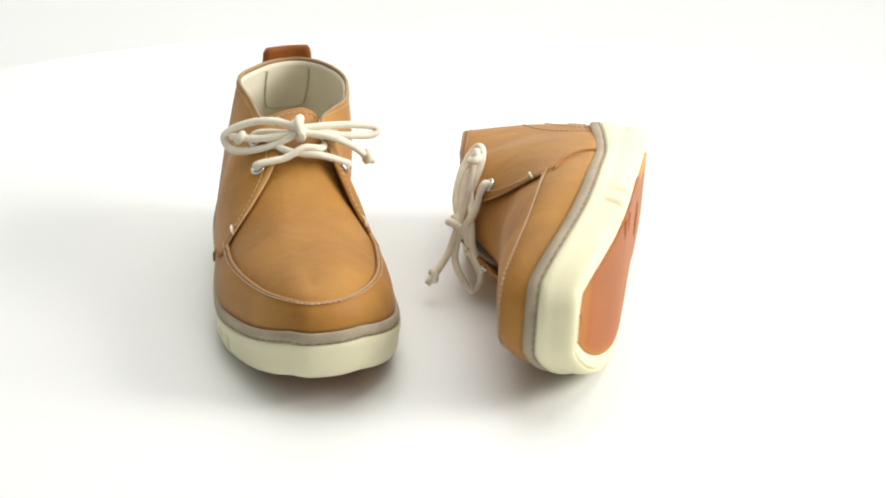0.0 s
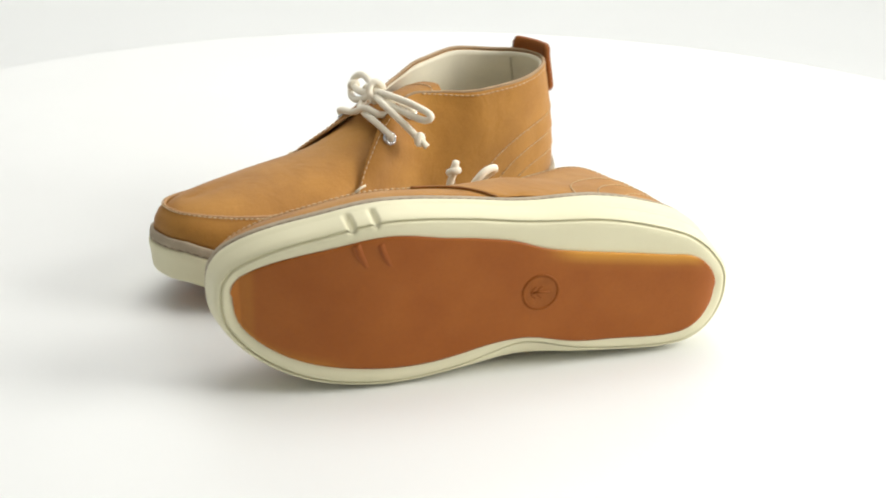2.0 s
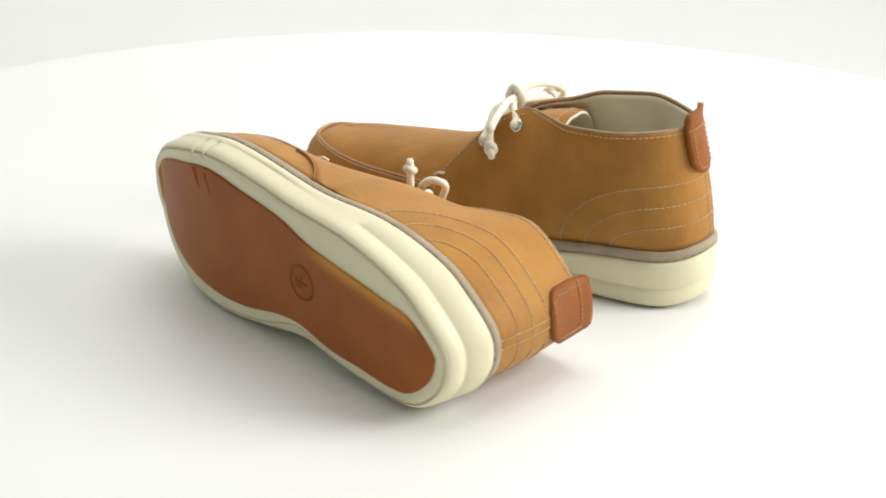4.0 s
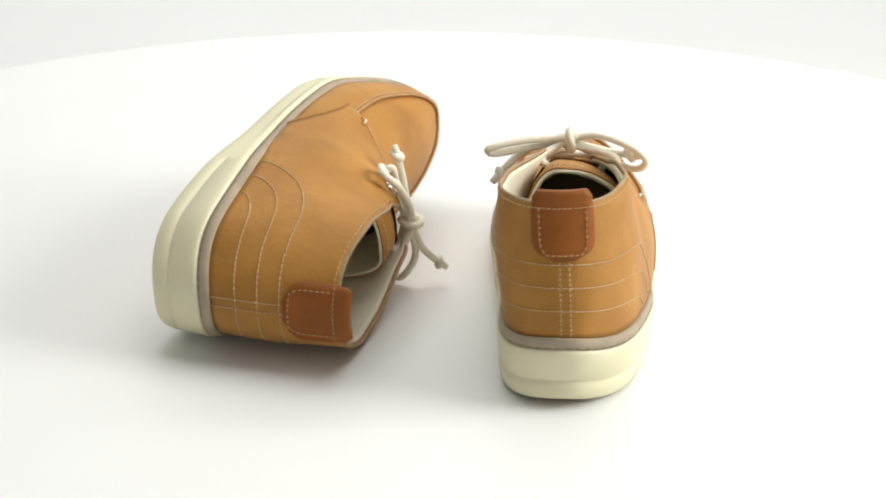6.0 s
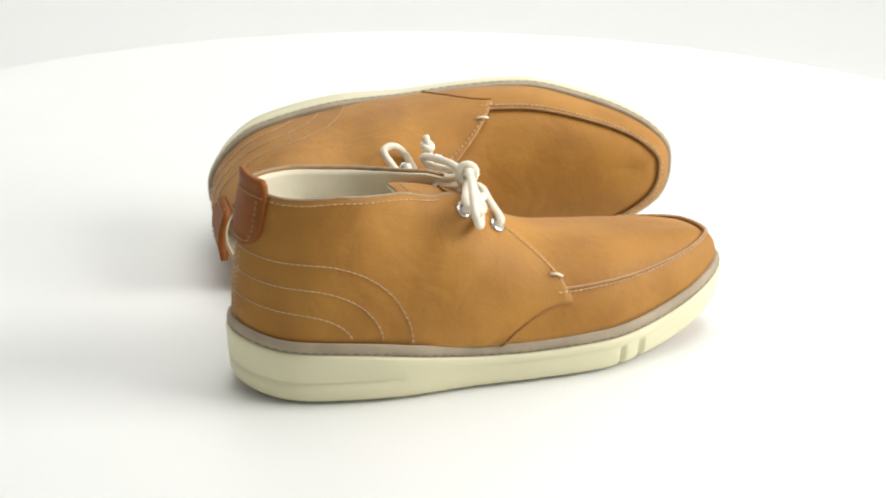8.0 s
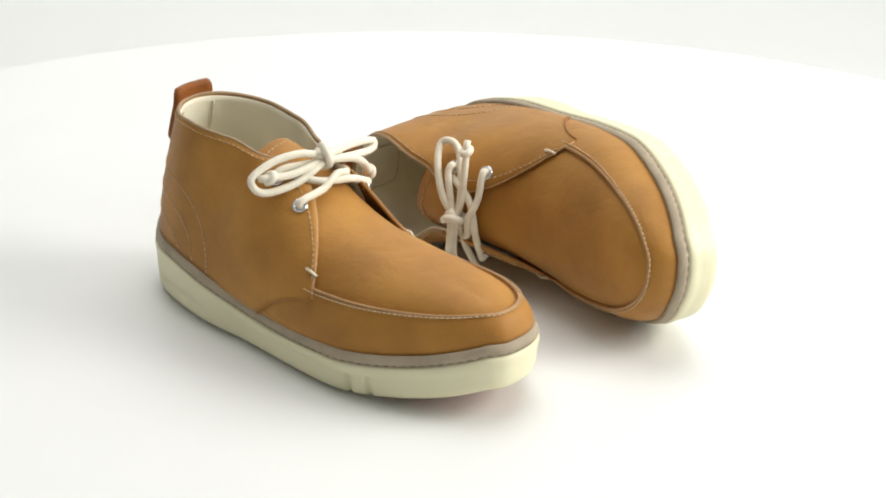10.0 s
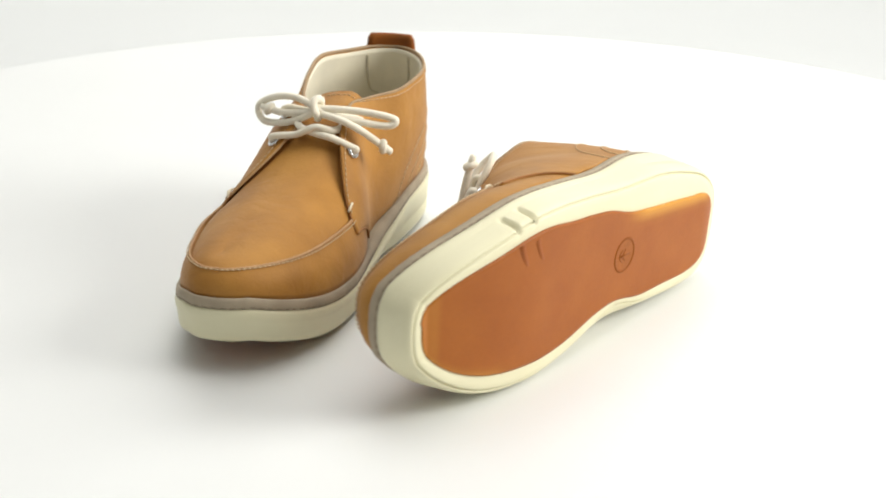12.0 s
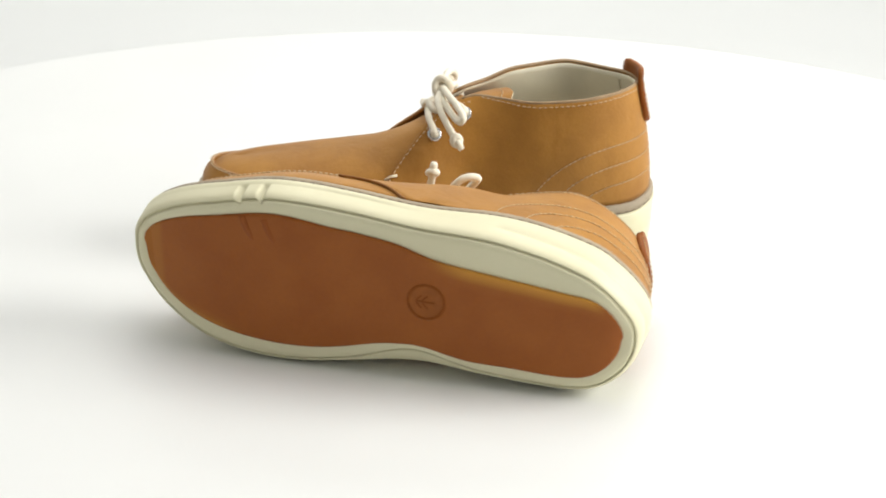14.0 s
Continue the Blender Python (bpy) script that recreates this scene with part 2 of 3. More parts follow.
def quarter(side, t, r, lift=0.0):
    """The shoe's back and its two flaps: r runs from the lower to the upper edge."""
    t, r = np.broadcast_arrays(np.asarray(t, float), np.asarray(r, float))
    yw = y_at(t)
    bx, by = outline(side, t, 0.0045)
    bz = z_welt(yw) - 0.001
    rx, ry, rz = rim(side, t)
    bulge = np.sin(np.pi * r) * (1 - 0.35 * r)
    back = np.stack([bx + (rx - bx) * r ** 1.25 + (0.055 if side > 0 else 0.055 + 0.10 * step(0.03, 0.09, yw)) * bx * bulge, by + (ry - by) * r ** 1.15 - 0.0022 * bulge * step(0.05, 0.0, yw), bz + (rz - bz) * r], -1)
    back[..., 1] += TWIST * (back[..., 0] + 0.0065) * r
    lo, hi = np.radians(curve(WING, yw)), np.radians(curve(FLAP_OUT if side > 0 else FLAP, yw))
    full = 0.0 if side > 0 else 0.0060 * np.sin(np.pi * np.clip(r, 0, 1)) ** 0.8 * step(0.222, 0.180, yw)
    front = dome(side, t, lo + (hi - lo) * r, 0.0036 + full + (0.0026 if side > 0 else 0.0085) * r ** 3 * step(0.218, 0.185, yw))
    k = step(0.095, 0.155, yw)[..., None]
    p = back * (1 - k) + front * k
    if lift:
        d = 1e-3
        du = (quarter(side, np.clip(t + d, 0, T_TIP), r) - quarter(side, np.clip(t - d, 0, T_TIP), r))
        dv = (quarter(side, t, np.clip(r + d, 0, 1)) - quarter(side, t, np.clip(r - d, 0, 1)))
        nr = np.cross(du, dv) * (-side)
        nr = nr / np.maximum(np.linalg.norm(nr, axis=-1, keepdims=True), 1e-12)
        nr = np.where((np.sum(nr * (p - np.array([-0.003, 0.12, 0.06])), -1, keepdims=True) < 0), -nr, nr)
        p = p + nr * lift
    return p


def dashes(path, length, gap, radius, mirror):
    """A row of stitches along a path."""
    bm = bmesh.new()
    p = np.array(path, float)
    d = np.concatenate([[0], np.cumsum(np.linalg.norm(np.diff(p, axis=0), axis=1))])
    s = 0.0
    while s + length < d[-1]:
        q = [[np.interp(v, d, p[:, k]) for k in range(3)] for v in (s, s + length * 0.5, s + length)]
        tube(bm, q, radius, 5, mirror, taper=(0.6, 1.0, 0.6))
        s += length + gap
    return bm


APRON = [(0.16, 27), (0.213, 31), (0.25, 35), (0.30, 38), (0.335, 41), (0.354, 44), (0.3632, 46)]
APRON_OUT = [(0.16, 27), (0.213, 30), (0.25, 32), (0.30, 34), (0.335, 38), (0.354, 43), (0.3632, 46)]


GUM_OUT = [(0.0, 0.003), (0.02, 0.0035), (0.04, 0.0100), (0.07, 0.0155), (0.105, 0.0180), (0.14, 0.0150), (0.165, 0.0090), (0.19, 0.0082), (0.215, 0.0080), (0.24, 0.0058), (0.30, 0.0040), (0.36, 0.001)]
GUM_IN = [(0.0, 0.004), (0.05, 0.003), (0.09, 0.003), (0.13, 0.0), (0.16, 0.0), (0.185, 0.004), (0.215, 0.0045), (0.25, 0.006), (0.30, 0.006), (0.335, 0.004), (0.36, 0.003)]


def shoe(name, mirror, bow, label):
    """One chukka shoe; mirror is 1 for the right and -1 for the left foot."""
    base = new(name)
    tagged(base, label, "shoe", "pair of shoes")

    # cup sole: rings from the bottom's middle out and up the side wall
    n = 320
    low = [(0.0310, 0.0012, 0.0), (0.0250, 0.0010, 0.0), (0.0160, 0.0008, 0.0), (0.0120, 0.0003, 0.001), (0.0082, 0.0004, 0.002), (0.0072, 0.0009, 0.0022),
           (0.0070, 0.0030, 0.0012), (0.0059, 0.0032, 0.0012), (0.0057, 0.0014, 0.0034), (0.0050, 0.0018, 0.0036), (0.0038, 0.0032, 0.0036), (0.0028, 0.0056, 0.0036),
           (0.0022, 0.0090, 0.0034), (0.0018, 0.0150, 0.0022)]
    loops = [ring(n, inset, lambda y, up=up: z_bottom(y) + up, cut) for inset, up, cut in low]
    loops += [ring(n, 0.0017, lambda y: z_bottom(y) + 0.0160, 0.0010, 0.0010), ring(n, 0.0016, lambda y: z_bottom(y) + 0.0170),
              ring(n, 0.0009, lambda y: z_cream(y) - 0.006), ring(n, 0.0004, lambda y: z_cream(y) - 0.002), ring(n, 0.0014, z_cream), ring(n, 0.006, z_cream)]
    g = np.array(loops).transpose(1, 0, 2)
    bm = grid_mesh(g, wrap=True, mirror=mirror)
    sole = part("sole", bm, RUBBER, base, "cream rubber cup sole")

    # gum outsole set into the bottom; thin and amber at its outer heel edge and toe
    ts_, across = stations(170, 0.002, 0.998), (0.0, 0.0, 0.02, 0.05, 0.09, 0.14, 0.22, 0.35, 0.5, 0.65, 0.8, 0.9, 0.95, 0.98, 1.0, 1.0)
    rows, sheen = [], []
    for t in ts_:
        y = float(y_at(t))
        zz = float(z_bottom(y))
        a = np.array(outline(1, t, 0.0110 + float(curve(GUM_OUT, y)))).ravel()
        b = np.array(outline(-1, t, 0.0110 + float(curve(GUM_IN, y)))).ravel()
        row = []
        for k, u in enumerate(across):
            q = a * (1 - u) + b * u
            row.append((q[0], q[1], zz + (0.0012 if k in (0, len(across) - 1) else -0.0003 if k in (1, len(across) - 2) else -0.0006)))
            heel = float(step(0.150, 0.115, y) * step(0.016, 0.03, y)) * float(step(0.17, 0.0, u)) * 0.95
            toe = 0.20 * float(step(0.3415, 0.3485, y)) + 0.35 * float(step(0.27, 0.30, y)) * float(step(0.92, 1.0, u))
            sheen.append(max(heel, min(toe, 0.8)))
        rows.append(row)
    for q in (0, -1):
        rows[q] = [(x, y, z + 0.0016) for x, y, z in rows[q]]
    bm = grid_mesh(np.array(rows), mirror=mirror)
    thin = bm.verts.layers.float.new("thin")
    flat = np.array(rows).reshape(-1, 3) * S
    flat[:, 0] *= mirror
    for v in bm.verts:
        v[thin] = sheen[int(np.argmin(((flat - np.array(v.co)) ** 2).sum(1)))]
    outsole = part("outsole", bm, GUM, sole, "brown gum rubber outsole, amber where thin")
    # round stamp under the arch, with a plain mark in it
    bm = bmesh.new()
    a = np.linspace(0, 2 * np.pi, 33)[:-1]
    tube(bm, [(0.0085 + 0.0122 * math.cos(k), 0.1465 + 0.0122 * math.sin(k), 0.0003) for k in a], 0.0015, 8, mirror, closed=True)
    part("stamp_ring", bm, GUM_DARK, outsole)
    bm = bmesh.new()
    centre_ = bm.verts.new((0.0085 * mirror * S, 0.1465 * S, -0.00070 * S))
    rim_ = [bm.verts.new(((0.0085 + 0.0112 * math.cos(k)) * mirror * S, (0.1465 + 0.0112 * math.sin(k)) * S, -0.00066 * S)) for k in a]
    for k in range(len(rim_)):
        vs = (centre_, rim_[(k + 1) % len(rim_)], rim_[k])
        bm.faces.new(vs if mirror > 0 else vs[::-1])
    part("stamp_field", bm, GUM_PRESSED, outsole)
    bm = bmesh.new()
    tube(bm, [(0.0085, 0.1405, -0.0003), (0.0085, 0.1525, -0.0003)], 0.0009, 6, mirror)
    for dy in (0.0, 0.0042):
        tube(bm, smooth_path([(0.0040, 0.1455 + dy, -0.0003), (0.0085, 0.1490 + dy, -0.0003), (0.0130, 0.1455 + dy, -0.0003)], 5), 0.0008, 6, mirror)
    part("stamp_mark", bm, GUM_DARK, outsole)
    for yy in (0.2690, 0.2535):
        bm = bmesh.new()
        zz = float(z_bottom(yy))
        tube(bm, smooth_path([(0.0520, yy + 0.0045, zz + 0.0020), (0.045, yy + 0.002, zz + 0.0020), (0.034, yy - 0.004, zz + 0.0020)], 4), 0.0034, 8, mirror, taper=(1, 1, 1, 1, 1, 1, 0.95, 0.85, 0.6))
        part("flex_groove", bm, GUM_THIN, outsole)

    # welt
    loops = [ring(n, 0.004, lambda y: z_cream(y) + 0.0002), ring(n, 0.0016, lambda y: z_cream(y) + 0.0005), ring(n, 0.0012, lambda y: z_cream(y) + 0.004),
             ring(n, 0.0020, lambda y: z_cream(y) + 0.0073), ring(n, 0.003, lambda y: z_welt(y)), ring(n, 0.010, lambda y: z_welt(y) - 0.002)]
    bm = grid_mesh(np.array(loops).transpose(1, 0, 2), wrap=True, mirror=mirror)
    welt = part("welt", bm, WELT, base, "taupe welt with dark stitching")
    path = ring(n, 0.0016, lambda y: z_cream(y) + 0.0013)
    part("welt_stitching", dashes(np.concatenate([path, path[:1]]), 0.0045, 0.0022, 0.00055, mirror), DARK_THREAD, welt)

    # insole
    g = np.array([ring(n, 0.006, lambda y: z_cream(y) + 0.006), [(0.0, 0.17 + (p[1] - 0.17) * 0.9, p[2]) for p in ring(n, 0.01, lambda y: z_cream(y) + 0.006)]]).transpose(1, 0, 2)
    part("insole", grid_mesh(g, wrap=True, mirror=mirror), INSOLE, base)

    # vamp plug and the apron band round the toe
    def apron(side, y):
        return float(curve(APRON_OUT if side > 0 else APRON, y))

    def both(t0, lo, hi, m, nt, lift):
        """A strip of the forefoot from the outer side round the toe to the inner side."""
        rows = []
        a = np.linspace(t0, 1, nt)
        for side, ts_ in ((1, a), (-1, a[::-1][1:])):
            for t in ts_:
                y = float(y_at(t))
                rows.append(dome(side, np.full(m, t), np.linspace(np.radians(lo(side, y)), np.radians(hi(side, y)), m), lift))
        return np.array(rows)
    g = both(float(t_at(0.16)), lambda s_, y: apron(s_, y) - 8, lambda s_, y: 90.0, 16, 48, 0.0)
    vamp = part("vamp", grid_mesh(g, mirror=mirror), LEATHER, base)
    g = both(float(t_at(0.155)), lambda s_, y: 0.0, apron, 10, 48, 0.0022)
    band = part("toe_band", grid_mesh(g, thick=0.0022, mirror=mirror), LEATHER, base)
    edge = both(float(t_at(0.214)), apron, lambda s_, y: apron(s_, y) + 1, 2, 48, 0.0022)[:, 0]
    bm = bmesh.new()
    tube(bm, edge, 0.0011, 8, mirror)
    part("apron_seam", bm, PIPING, band)
    row = both(float(t_at(0.214)), lambda s_, y: apron(s_, y) - 2.6, apron, 2, 48, 0.0036)[:, 0]
    part("apron_stitching", dashes(row, 0.0026, 0.0012, 0.0006, mirror), THREAD, band)

    # tongue
    rows = []
    for t in np.concatenate([t_at(0.126 + 0.012 * np.linspace(0, 1, 10) ** 1.8), np.linspace(float(t_at(0.142)), float(t_at(0.19)), 12)]):
        u = float(np.clip((y_at(t) - 0.126) / 0.010, 0, 1))
        a = np.radians(np.linspace(14 + 14 * (1 - (1 - (1 - u) ** 3) ** (1 / 3)), 90, 14))
        sink = -0.0015 - 0.0030 * np.cos(a)
        left = dome(1, np.full(14, t), a, sink)
        right = dome(-1, np.full(14, t), a[::-1], sink[::-1])
        rows.append(np.concatenate([left, right[1:]]))
    g = np.array(rows)
    tongue = part("tongue", grid_mesh(g, thick=0.0012, mirror=mirror), LEATHER, base)
    nr = grid_normals(g)
    part("stitching", dashes(g[7][3:-3] + nr[7][3:-3] * 0.0004, 0.0028, 0.0014, 0.0005, mirror), THREAD, tongue)
    part("tongue_lining", grid_mesh(g - nr * 0.0014, thick=0.0022, mirror=mirror), LINING, tongue)

    # quarters: one piece round the heel with the two flaps
    tt = np.concatenate([stations(60, 0, T_TIP)])
    m = 18
    r = np.linspace(0, 1, m)
    rows = [quarter(1, np.full(m, t), r) for t in tt[::-1]] + [quarter(-1, np.full(m, t), r) for t in tt[1:]]
    g = np.array(rows)
    body = part("quarter", grid_mesh(g, thick=0.0022, flip=True, mirror=mirror), LEATHER, base)
    nr = -grid_normals(g)
    lin = (g - nr * 0.0026)[8:-8, 2:]
    lin[:, -1] = lin[:, -1] * 0.75 + lin[:, -2] * 0.25
    part("lining", grid_mesh(lin, thick=0.0014, flip=True, mirror=mirror), LINING, base, "cream textile lining")

    for side in (1, -1):
        a = np.linspace(float(t_at(0.170)), T_TIP, 24)
        bm = bmesh.new()
        tube(bm, [quarter(side, t, 0.0, 0.0001) for t in a], 0.0008, 6, mirror)
        part("wing_seam", bm, SEAM, body)
        a = np.linspace(float(t_at(0.160)), T_TIP, 30)
        bm = bmesh.new()
        tube(bm, [quarter(side, t, 1.0, -0.0012) for t in a], 0.0010, 6, mirror)
        part("flap_edge", bm, TAB_THREAD if side > 0 else SEAM, body)

    tr = np.concatenate([-tt[tt < t_at(0.165)][::-1], tt[tt < t_at(0.165)][1:]])
    bm = bmesh.new()
    tube(bm, [quarter(1 if t >= 0 else -1, abs(t), 1.0, -0.0012) for t in tr], 0.0014, 8, mirror)
    part("collar_edge", bm, COLLAR, body)

    # heel patch sewn to the lining
    def inside(x, q):
        side = 1 if x >= 0 else -1
        ts_ = np.linspace(0.0, 0.30, 40)
        xs = np.abs(np.array([quarter(side, t, q)[0] for t in ts_]) + 0.0065 * q)
        return quarter(side, float(np.interp(abs(x), xs, ts_)), q, -0.0047)
    u_line = [(-0.019, 0.94), (-0.0195, 0.80), (-0.019, 0.66), (-0.0165, 0.57), (-0.010, 0.53), (0.0, 0.52), (0.010, 0.53), (0.0165, 0.57), (0.019, 0.66), (0.0195, 0.80), (0.019, 0.94)]
    bm = bmesh.new()
    tube(bm, smooth_path([inside(*p) for p in u_line], 4), 0.0007, 6, mirror)
    part("heel_patch_seam", bm, LINING_SEAM, base)

    # stitch rows
    def row(fun, **k):
        part("stitching", dashes(fun, k.get("length", 0.0028), k.get("gap", 0.0014), k.get("radius", 0.00045), mirror), THREAD, body)
    tr = np.concatenate([-tt[tt < t_at(0.15)][::-1], tt[tt < t_at(0.15)][1:]])
    row(np.array([quarter(1 if t >= 0 else -1, abs(t), 0.965, 0.0004) for t in tr]))
    for side in (1, -1):
        a = np.linspace(float(t_at(0.155)), float(t_at(0.219)), 30)
        row(np.array([quarter(side, t, 0.90, 0.0004) for t in a]))
    for top, reach in ((0.545, 0.110), (0.372, 0.090), (0.195, 0.070)):
        pts = []
        for side, order in ((1, 1), (-1, -1)):
            a = np.linspace(0, 1, 46)
            y = HEEL + (reach - HEEL) * np.sin(a * np.pi / 2) ** 1.2
            q = top * (1 - np.clip((y - HEEL) / (reach - HEEL), 0, 1) ** 3.2) ** 0.62 + 0.02
            pts.append(np.array([quarter(side, float(t_at(v)), float(w), 0.0004) for v, w in zip(y, q)]))
        row(np.concatenate([pts[1][::-1], pts[0][1:]]), length=0.0032, gap=0.0009)
    for dx in (0.0032, -0.0032):
        pts = []
        for q in np.linspace(0.02, 0.60, 14):
            p = quarter(1, 0.0, q, 0.0).copy()
            p[0] += dx
            p[1] -= 0.0006
            pts.append(p)
        row(np.array(pts), length=0.0022, gap=0.0012)

    # pull tab over the heel's rim
    def tab_pt(x, z):
        """Follows the heel's back up to the rim and stands over it."""
        zr = np.linspace(0, 1, 40)
        prof = np.array([quarter(1, 0.0, q) for q in zr])
        y = float(np.interp(z, prof[:, 2], prof[:, 1])) - 0.0022
        xo = float(np.interp(z, prof[:, 2], prof[:, 0]))
        y += 9.9 * x * x + TWIST * x
        return (xo + x, y, z)
    rows = []
    for k in range(13):
        f = k / 12
        z = 0.103 + (0.1475 - 0.103) * f
        low = np.clip((0.115 - z) / 0.012, 0, 1)
        half = 0.0203 * math.sqrt(max(1 - low ** 2 * 0.90, 0.0)) * (1 - 0.06 * step(0.129, 0.147, z))
        half *= 1 - 0.12 * float(np.clip((z - 0.145) / 0.0025, 0, 1))
        rows.append([tab_pt(half * u, z) for u in np.linspace(-1, 1, 9)])
    g = np.array(rows)
    tab = part("pull_tab", grid_mesh(g, thick=0.0042, flip=True, mirror=mirror), TAB, base, "dark brown leather pull tab")
    inner = g * 1.0
    u_path = [inner[k][1] for k in range(9, 1, -1)] + [inner[1][k] for k in range(1, 8)] + [inner[k][7] for k in range(2, 10)]
    u_path = np.array(u_path) + np.array([0, -0.0006, 0])
    part("stitching", dashes(u_path, 0.0026, 0.0013, 0.0005, mirror), TAB_THREAD, tab)
    part("stitching", dashes(np.array(inner[9]) + np.array([0, -0.0006, 0]), 0.0026, 0.0008, 0.0005, mirror), TAB_THREAD, tab)

    # eyelets, bar tacks
    holes = {}
    for side in (1, -1):
        for key, yy, q in (("low", 0.1825, 0.83 if side > 0 else 0.73), ("high", 0.159, 0.84 if side > 0 else 0.78)):
            t = float(t_at(yy))
            c = quarter(side, t, q, 0.0008)
            nrm = quarter(side, t, q, 0.01) - c
            nrm = nrm / np.linalg.norm(nrm)
            a = np.cross(nrm, [0, 1, 0])
            a = a / np.linalg.norm(a)
            b = np.cross(nrm, a)
            holes[side, key] = (c, nrm)
            bm = bmesh.new()
            tube(bm, [c + (a * math.cos(k) + b * math.sin(k)) * 0.0042 for k in np.linspace(0, 2 * np.pi, 25)[:-1]], 0.0014, 8, mirror, closed=True)
            part("eyelet", bm, STEEL, base, "round nickel eyelet")
        c = [dome(side, float(t_at(v)), math.radians(38), up) for v, up in ((0.2110, 0.0048), (0.2160, 0.0056), (0.2205, 0.0030))]
        bm = bmesh.new()
        tube(bm, c, 0.0010, 6, mirror)
        part("bar_tack", bm, TACK, base)

    lace(base, mirror, bow, holes)
    return base


def lace(base, mirror, bow, holes):
    """The cotton cord: crossings between the eyelets, a knot, two loops and two knotted ends."""
    R = 0.0027
    root = bmesh.new()

    def out(side, key, d, inward=0.0):
        c, nrm = holes[side, key]
        return np.array(c) + np.array(nrm) * d + np.array([-side * inward, 0, 0])
    bm = root
    for side in (1, -1):
        tube(bm, smooth_path([out(side, "low", -0.003), out(side, "low", 0.003), out(side, "low", 0.0065, 0.006), (side * 0.014, 0.1845, 0.1125), (0.0, 0.183, 0.1145 + 0.0045 * (side > 0)), (-side * 0.014, 0.178, 0.1165), out(-side, "high", 0.002, 0.008), out(-side, "high", -0.006, 0.006)], 8), R, 10, mirror)
        tube(bm, smooth_path([out(side, "high", -0.003), out(side, "high", 0.004), out(side, "high", 0.009, 0.010), (0.0 + side * 0.006, 0.170, 0.126), (0.0, 0.171, 0.129)], 8), R, 10, mirror)
    cord = part("lace", root, CORD, base, "cream round cotton shoelace tied in a bow")
    k = np.array(bow["knot"])
    bm = bmesh.new()
    a = np.linspace(0, 2 * np.pi, 17)[:-1]
    tube(bm, [k + np.array([0.0015 * math.sin(2 * v), 0.0058 * math.cos(v), 0.0075 * math.sin(v)]) for v in a], R * 1.1, 10, mirror, closed=True)
    tube(bm, [k + np.array([-0.006, 0.001, -0.004]), k, k + np.array([0.006, -0.001, 0.004])], R * 1.3, 10, mirror)
    part("knot", bm, CORD, cord)
    for path in bow["loops"]:
        bm = bmesh.new()
        tube(bm, smooth_path(path, 8), R, 10, mirror)
        part("bow_loop", bm, CORD, cord)
    for path in bow["ends"]:
        bm = bmesh.new()
        line = smooth_path(path, 8)
        tube(bm, line, R, 10, mirror)
        c = line[-1]
        d = (line[-1] - line[-4]) / np.linalg.norm(line[-1] - line[-4])
        side = np.cross(d, [0.2, 0.4, 0.9])
        side = side / np.linalg.norm(side)
        other = np.cross(d, side)
        tube(bm, [c + d * (0.0022 * math.sin(v)) + (side * math.cos(v) + other * math.sin(v)) * 0.0026 for v in a], R * 1.05, 8, mirror, closed=True)
        tube(bm, [c - d * 0.004, c + d * 0.003, c + d * 0.008], R, 8, mirror, taper=(1.0, 1.1, 0.9))
        part("knotted_end", bm, CORD, cord)


# ---- the place ----


def disc(name, radius, top, thick, mat):
    bm = bmesh.new()
    prof = [(0.0, top), (radius * 0.5, top), (radius - 0.004, top), (radius - 0.001, top - 0.001), (radius, top - 0.004), (radius, top - thick), (0.0, top - thick)]
    n = 128
    rings = []
    for rr, zz in prof:
        if rr == 0:
            rings.append([bm.verts.new((0, 0, zz))])
        else:
            rings.append([bm.verts.new((rr * math.cos(2 * math.pi * k / n), rr * math.sin(2 * math.pi * k / n), zz)) for k in range(n)])
    for a, b in zip(rings, rings[1:]):
        for k in range(n):
            vs = []
            for v in (a[k % len(a)], b[k % len(b)], b[(k + 1) % len(b)], a[(k + 1) % len(a)]):
                if v not in vs:
                    vs.append(v)
            bm.faces.new(vs)
    return part(name, bm, mat, smooth=False)


turntable = new("turntable")
tagged(turntable, "large round white laminate turntable carrying two shoes", "turntable")
disc("tabletop", 0.6065, 0.0, 0.022, WHITE).parent = turntable


def edge_band():
    bm = bmesh.new()
    n = 128
    prof = [(0.6070, -0.0015), (0.6095, -0.002), (0.6105, -0.004), (0.6105, -0.022), (0.6095, -0.024), (0.6070, -0.024)]
    rings = [[bm.verts.new((rr * math.cos(2 * math.pi * k / n), rr * math.sin(2 * math.pi * k / n), zz)) for k in range(n)] for rr, zz in prof]
    for a, b in zip(rings, rings[1:] + rings[:1]):
        for k in range(n):
            bm.faces.new((a[k], b[k], b[(k + 1) % n], a[(k + 1) % n]))
    part("edge_band", bm, WHITE, turntable)


edge_band()


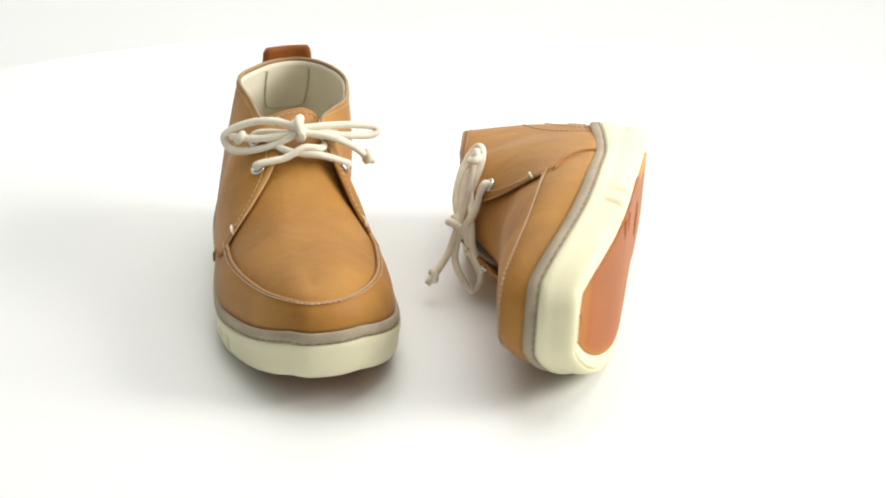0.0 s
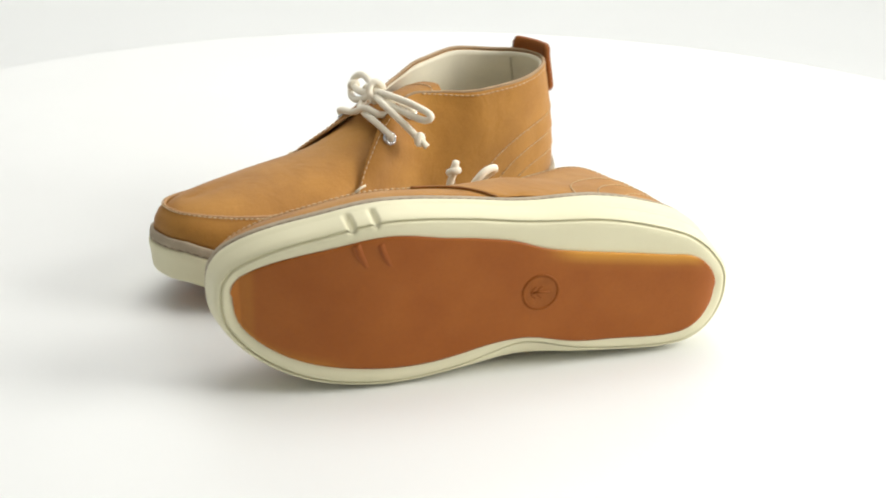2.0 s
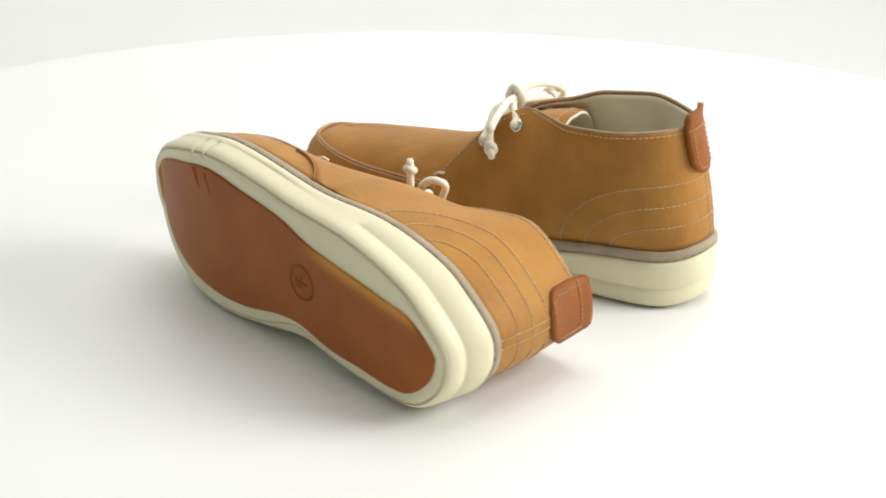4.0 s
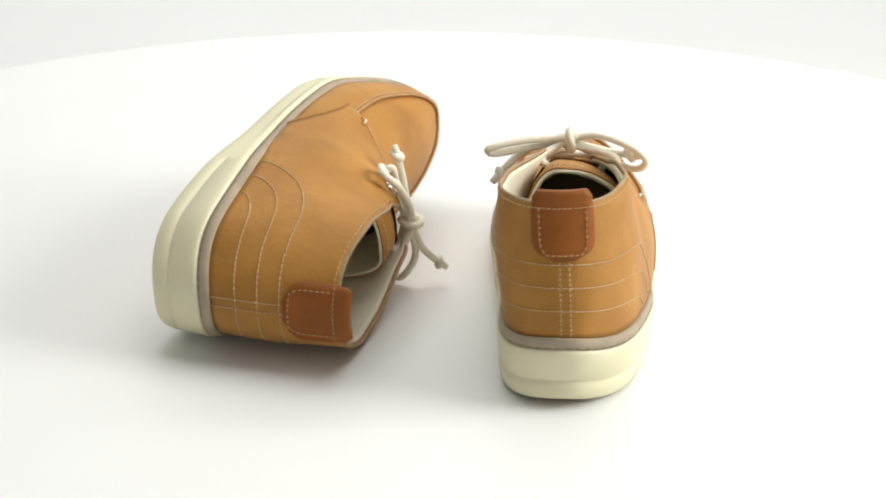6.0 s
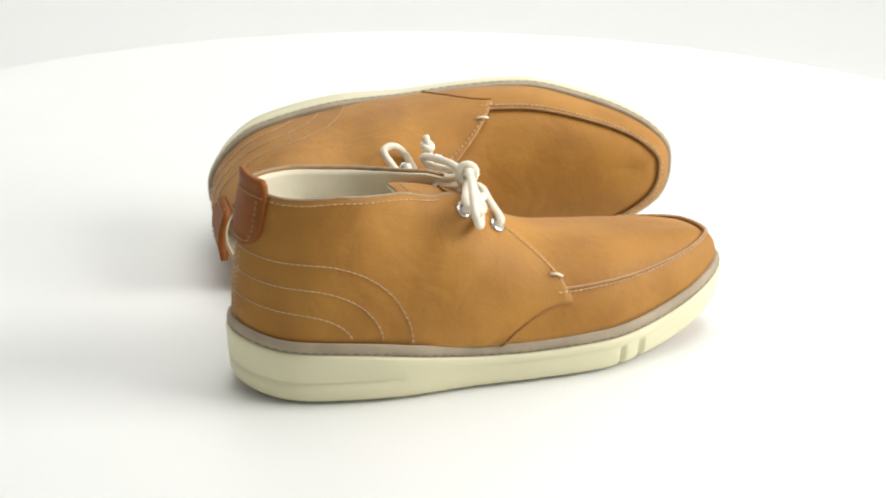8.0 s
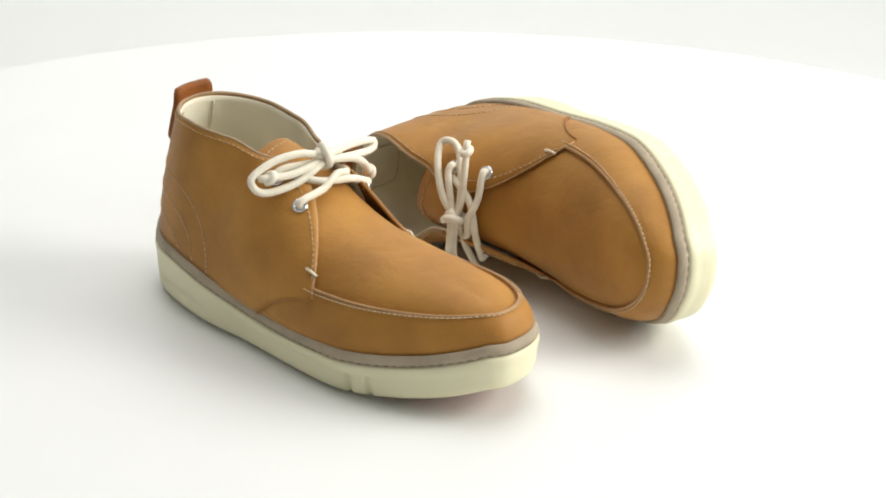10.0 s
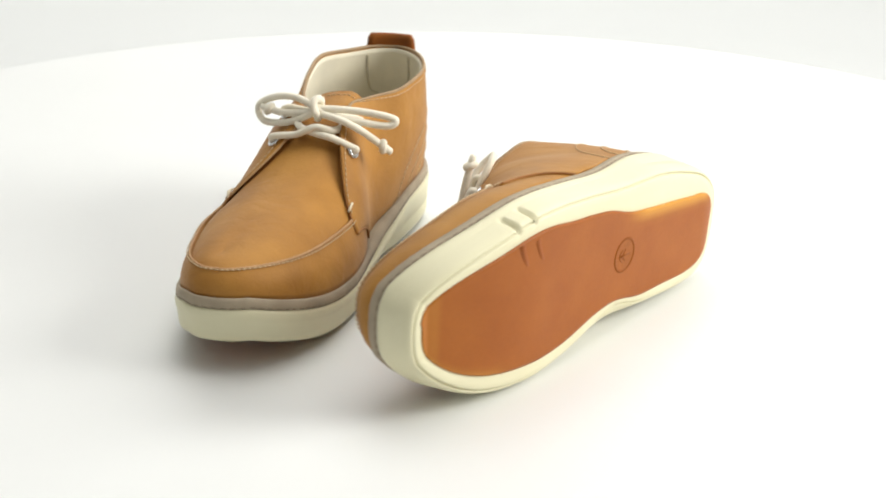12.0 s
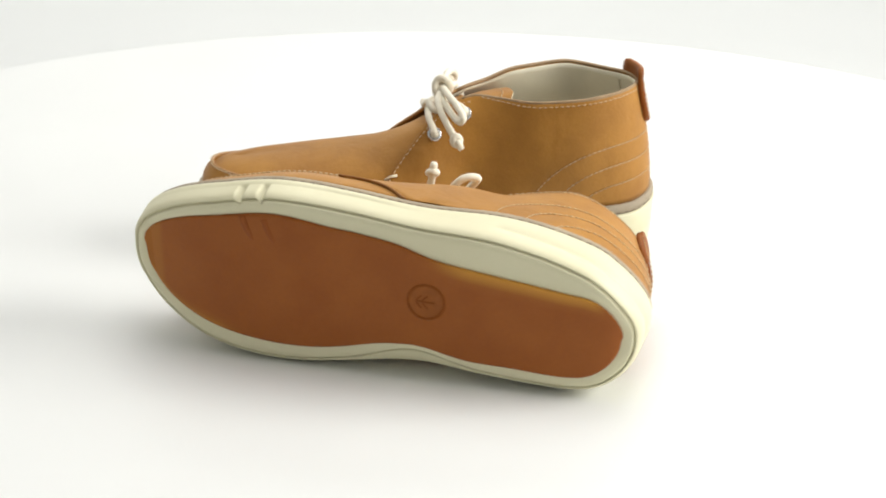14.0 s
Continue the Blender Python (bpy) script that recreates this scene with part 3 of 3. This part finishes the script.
def studio():
    """White floor that sweeps up into a round white backdrop, with an added grey bounce wall."""
    bm = bmesh.new()
    prof = [(0.0, -0.35), (1.9, -0.35), (2.1, -0.33), (2.25, -0.25), (2.32, -0.1), (2.35, 0.1), (2.35, 2.4)]
    n = 72
    rings = []
    for rr, zz in prof:
        if rr == 0:
            rings.append([bm.verts.new((0, 0, zz))])
        else:
            rings.append([bm.verts.new((rr * math.cos(2 * math.pi * k / n), rr * math.sin(2 * math.pi * k / n), zz)) for k in range(n)])
    for a, b in zip(rings, rings[1:]):
        for k in range(n):
            vs = []
            for v in (a[k % len(a)], a[(k + 1) % len(a)], b[(k + 1) % len(b)], b[k % len(b)]):
                if v not in vs:
                    vs.append(v)
            bm.faces.new(vs)
    # unseen grey lining added on the camera side; its tone sets the frontal bounce
    bounce = bmesh.new()
    for a, b in zip(prof[1:], prof[2:]):
        for k in range(n):
            if 150 <= (k + 0.5) * 360 / n <= 325:
                corner = []
                for (rr, zz), q in ((a, k), (a, k + 1), (b, k + 1), (b, k)):
                    rr -= 0.004
                    corner.append(bounce.verts.new((rr * math.cos(2 * math.pi * q / n), rr * math.sin(2 * math.pi * q / n), zz)))
                bounce.faces.new(corner)
    wall = part("bounce_wall", bounce, GREY_BOUNCE)
    tagged(wall, "unseen grey bounce wall added behind the camera to set the front light", "wall", kind="structure")
    ob = part("backdrop", bm, PAPER)
    tagged(ob, "seamless white paper studio backdrop", "backdrop", kind="structure")
    return ob


studio()


def pedestal():
    bm = bmesh.new()
    bmesh.ops.create_cone(bm, cap_ends=True, segments=48, radius1=0.22, radius2=0.16, depth=0.32, matrix=Matrix.Translation((0, 0, -0.19)))
    ob = part("pedestal", bm, WHITE, smooth=False)
    tagged(ob, "white pedestal under the turntable", "pedestal", kind="structure")


pedestal()

BOW_UPRIGHT = {
    "knot": (0.002, 0.172, 0.130),
    "loops": [[(0.002, 0.172, 0.130), (0.020, 0.167, 0.135), (0.040, 0.160, 0.1315), (0.055, 0.156, 0.122), (0.049, 0.162, 0.1125), (0.026, 0.171, 0.1165), (0.004, 0.174, 0.127)],
              [(0.002, 0.172, 0.130), (-0.020, 0.170, 0.1305), (-0.040, 0.166, 0.1285), (-0.056, 0.163, 0.1245), (-0.051, 0.166, 0.1200), (-0.026, 0.172, 0.1235), (0.002, 0.174, 0.127)]],
    "ends": [[(0.002, 0.172, 0.128), (0.018, 0.171, 0.1245), (0.032, 0.168, 0.1225), (0.044, 0.163, 0.1225)],
             [(0.002, 0.173, 0.127), (-0.018, 0.178, 0.125), (-0.034, 0.175, 0.117), (-0.048, 0.167, 0.104)]],
}
BOW_LYING = {
    "knot": (-0.001, 0.173, 0.125),
    "loops": [[(-0.001, 0.173, 0.124), (0.014, 0.163, 0.130), (0.034, 0.150, 0.128), (0.047, 0.141, 0.121), (0.049, 0.149, 0.115), (0.040, 0.158, 0.114), (0.016, 0.169, 0.118), (-0.001, 0.173, 0.123)],
              [(-0.001, 0.173, 0.123), (-0.026, 0.176, 0.126), (-0.042, 0.178, 0.119), (-0.050, 0.178, 0.110), (-0.040, 0.174, 0.106), (-0.024, 0.173, 0.114), (-0.001, 0.173, 0.122)]],
    "ends": [[(-0.001, 0.173, 0.123), (0.014, 0.176, 0.121), (0.034, 0.175, 0.119), (0.049, 0.173, 0.117)],
             [(-0.001, 0.173, 0.125), (-0.021, 0.177, 0.130), (-0.030, 0.182, 0.134), (-0.038, 0.188, 0.139)]],
}
standing_shoe = shoe("shoe", 1, BOW_UPRIGHT, "tan nubuck chukka shoe standing upright, cream rubber sole, laced")
S = 0.863          # the left shoe runs a little longer
lying_shoe = shoe("shoe", -1, BOW_LYING, "tan nubuck chukka shoe lying on its side, brown gum sole showing")

# poses on the turntable at angle 0
UPRIGHT = pose(-0.1108, 0.1408, 0.0006, 0, 0, 191.4)
LYING = Matrix(((-0.0117, -0.1566, -0.9876, 0.1431), (-0.0196, -0.9874, 0.1569, 0.1308), (-0.9997, 0.0212, 0.0085, 0.0416), (0, 0, 0, 1)))
LYING = LYING @ Matrix.Translation((0.052, 0, 0)) @ Matrix.Rotation(radians(-2.2), 4, "Y") @ Matrix.Translation((-0.052, 0, 0))
LYING = LYING @ Matrix.Translation((0.04, 0.18, 0)) @ Matrix.Rotation(radians(0.7), 4, "Z") @ Matrix.Translation((-0.04, -0.18, 0))

# the turntable's angle in degrees, second by second
TURN = [(0.0, -0.47), (0.5, -15.91), (1.0, -32.61), (1.5, -49.27), (2.0, -63.91), (2.5, -80.55), (3.0, -97.31), (3.2, -103.93),
        (5.3, -172.58), (5.5, -177.76), (6.0, -193.96), (6.5, -210.71), (7.0, -227.49), (7.5, -242.78), (8.0, -259.28), (8.2, -265.78),
        (10.3, -333.73), (10.5, -340.04), (11.0, -356.77), (11.5, -371.74), (12.0, -388.27), (12.5, -405.35), (13.0, -422.20), (13.5, -437.20), (14.0, -454.89)]


def motions():
    """Everything on the turntable goes round with it."""
    times = sorted({round(0.25 * k, 2) for k in range(57)} | {t for t, _ in TURN})
    keys, angles = [t for t, _ in TURN], [a for _, a in TURN]
    for thing, place in ((turntable, Matrix.Identity(4)), (standing_shoe, UPRIGHT), (lying_shoe, LYING)):
        walk(thing, [(t, Matrix.Rotation(radians(float(np.interp(t, keys, angles))), 4, "Z") @ place) for t in times])


motions()
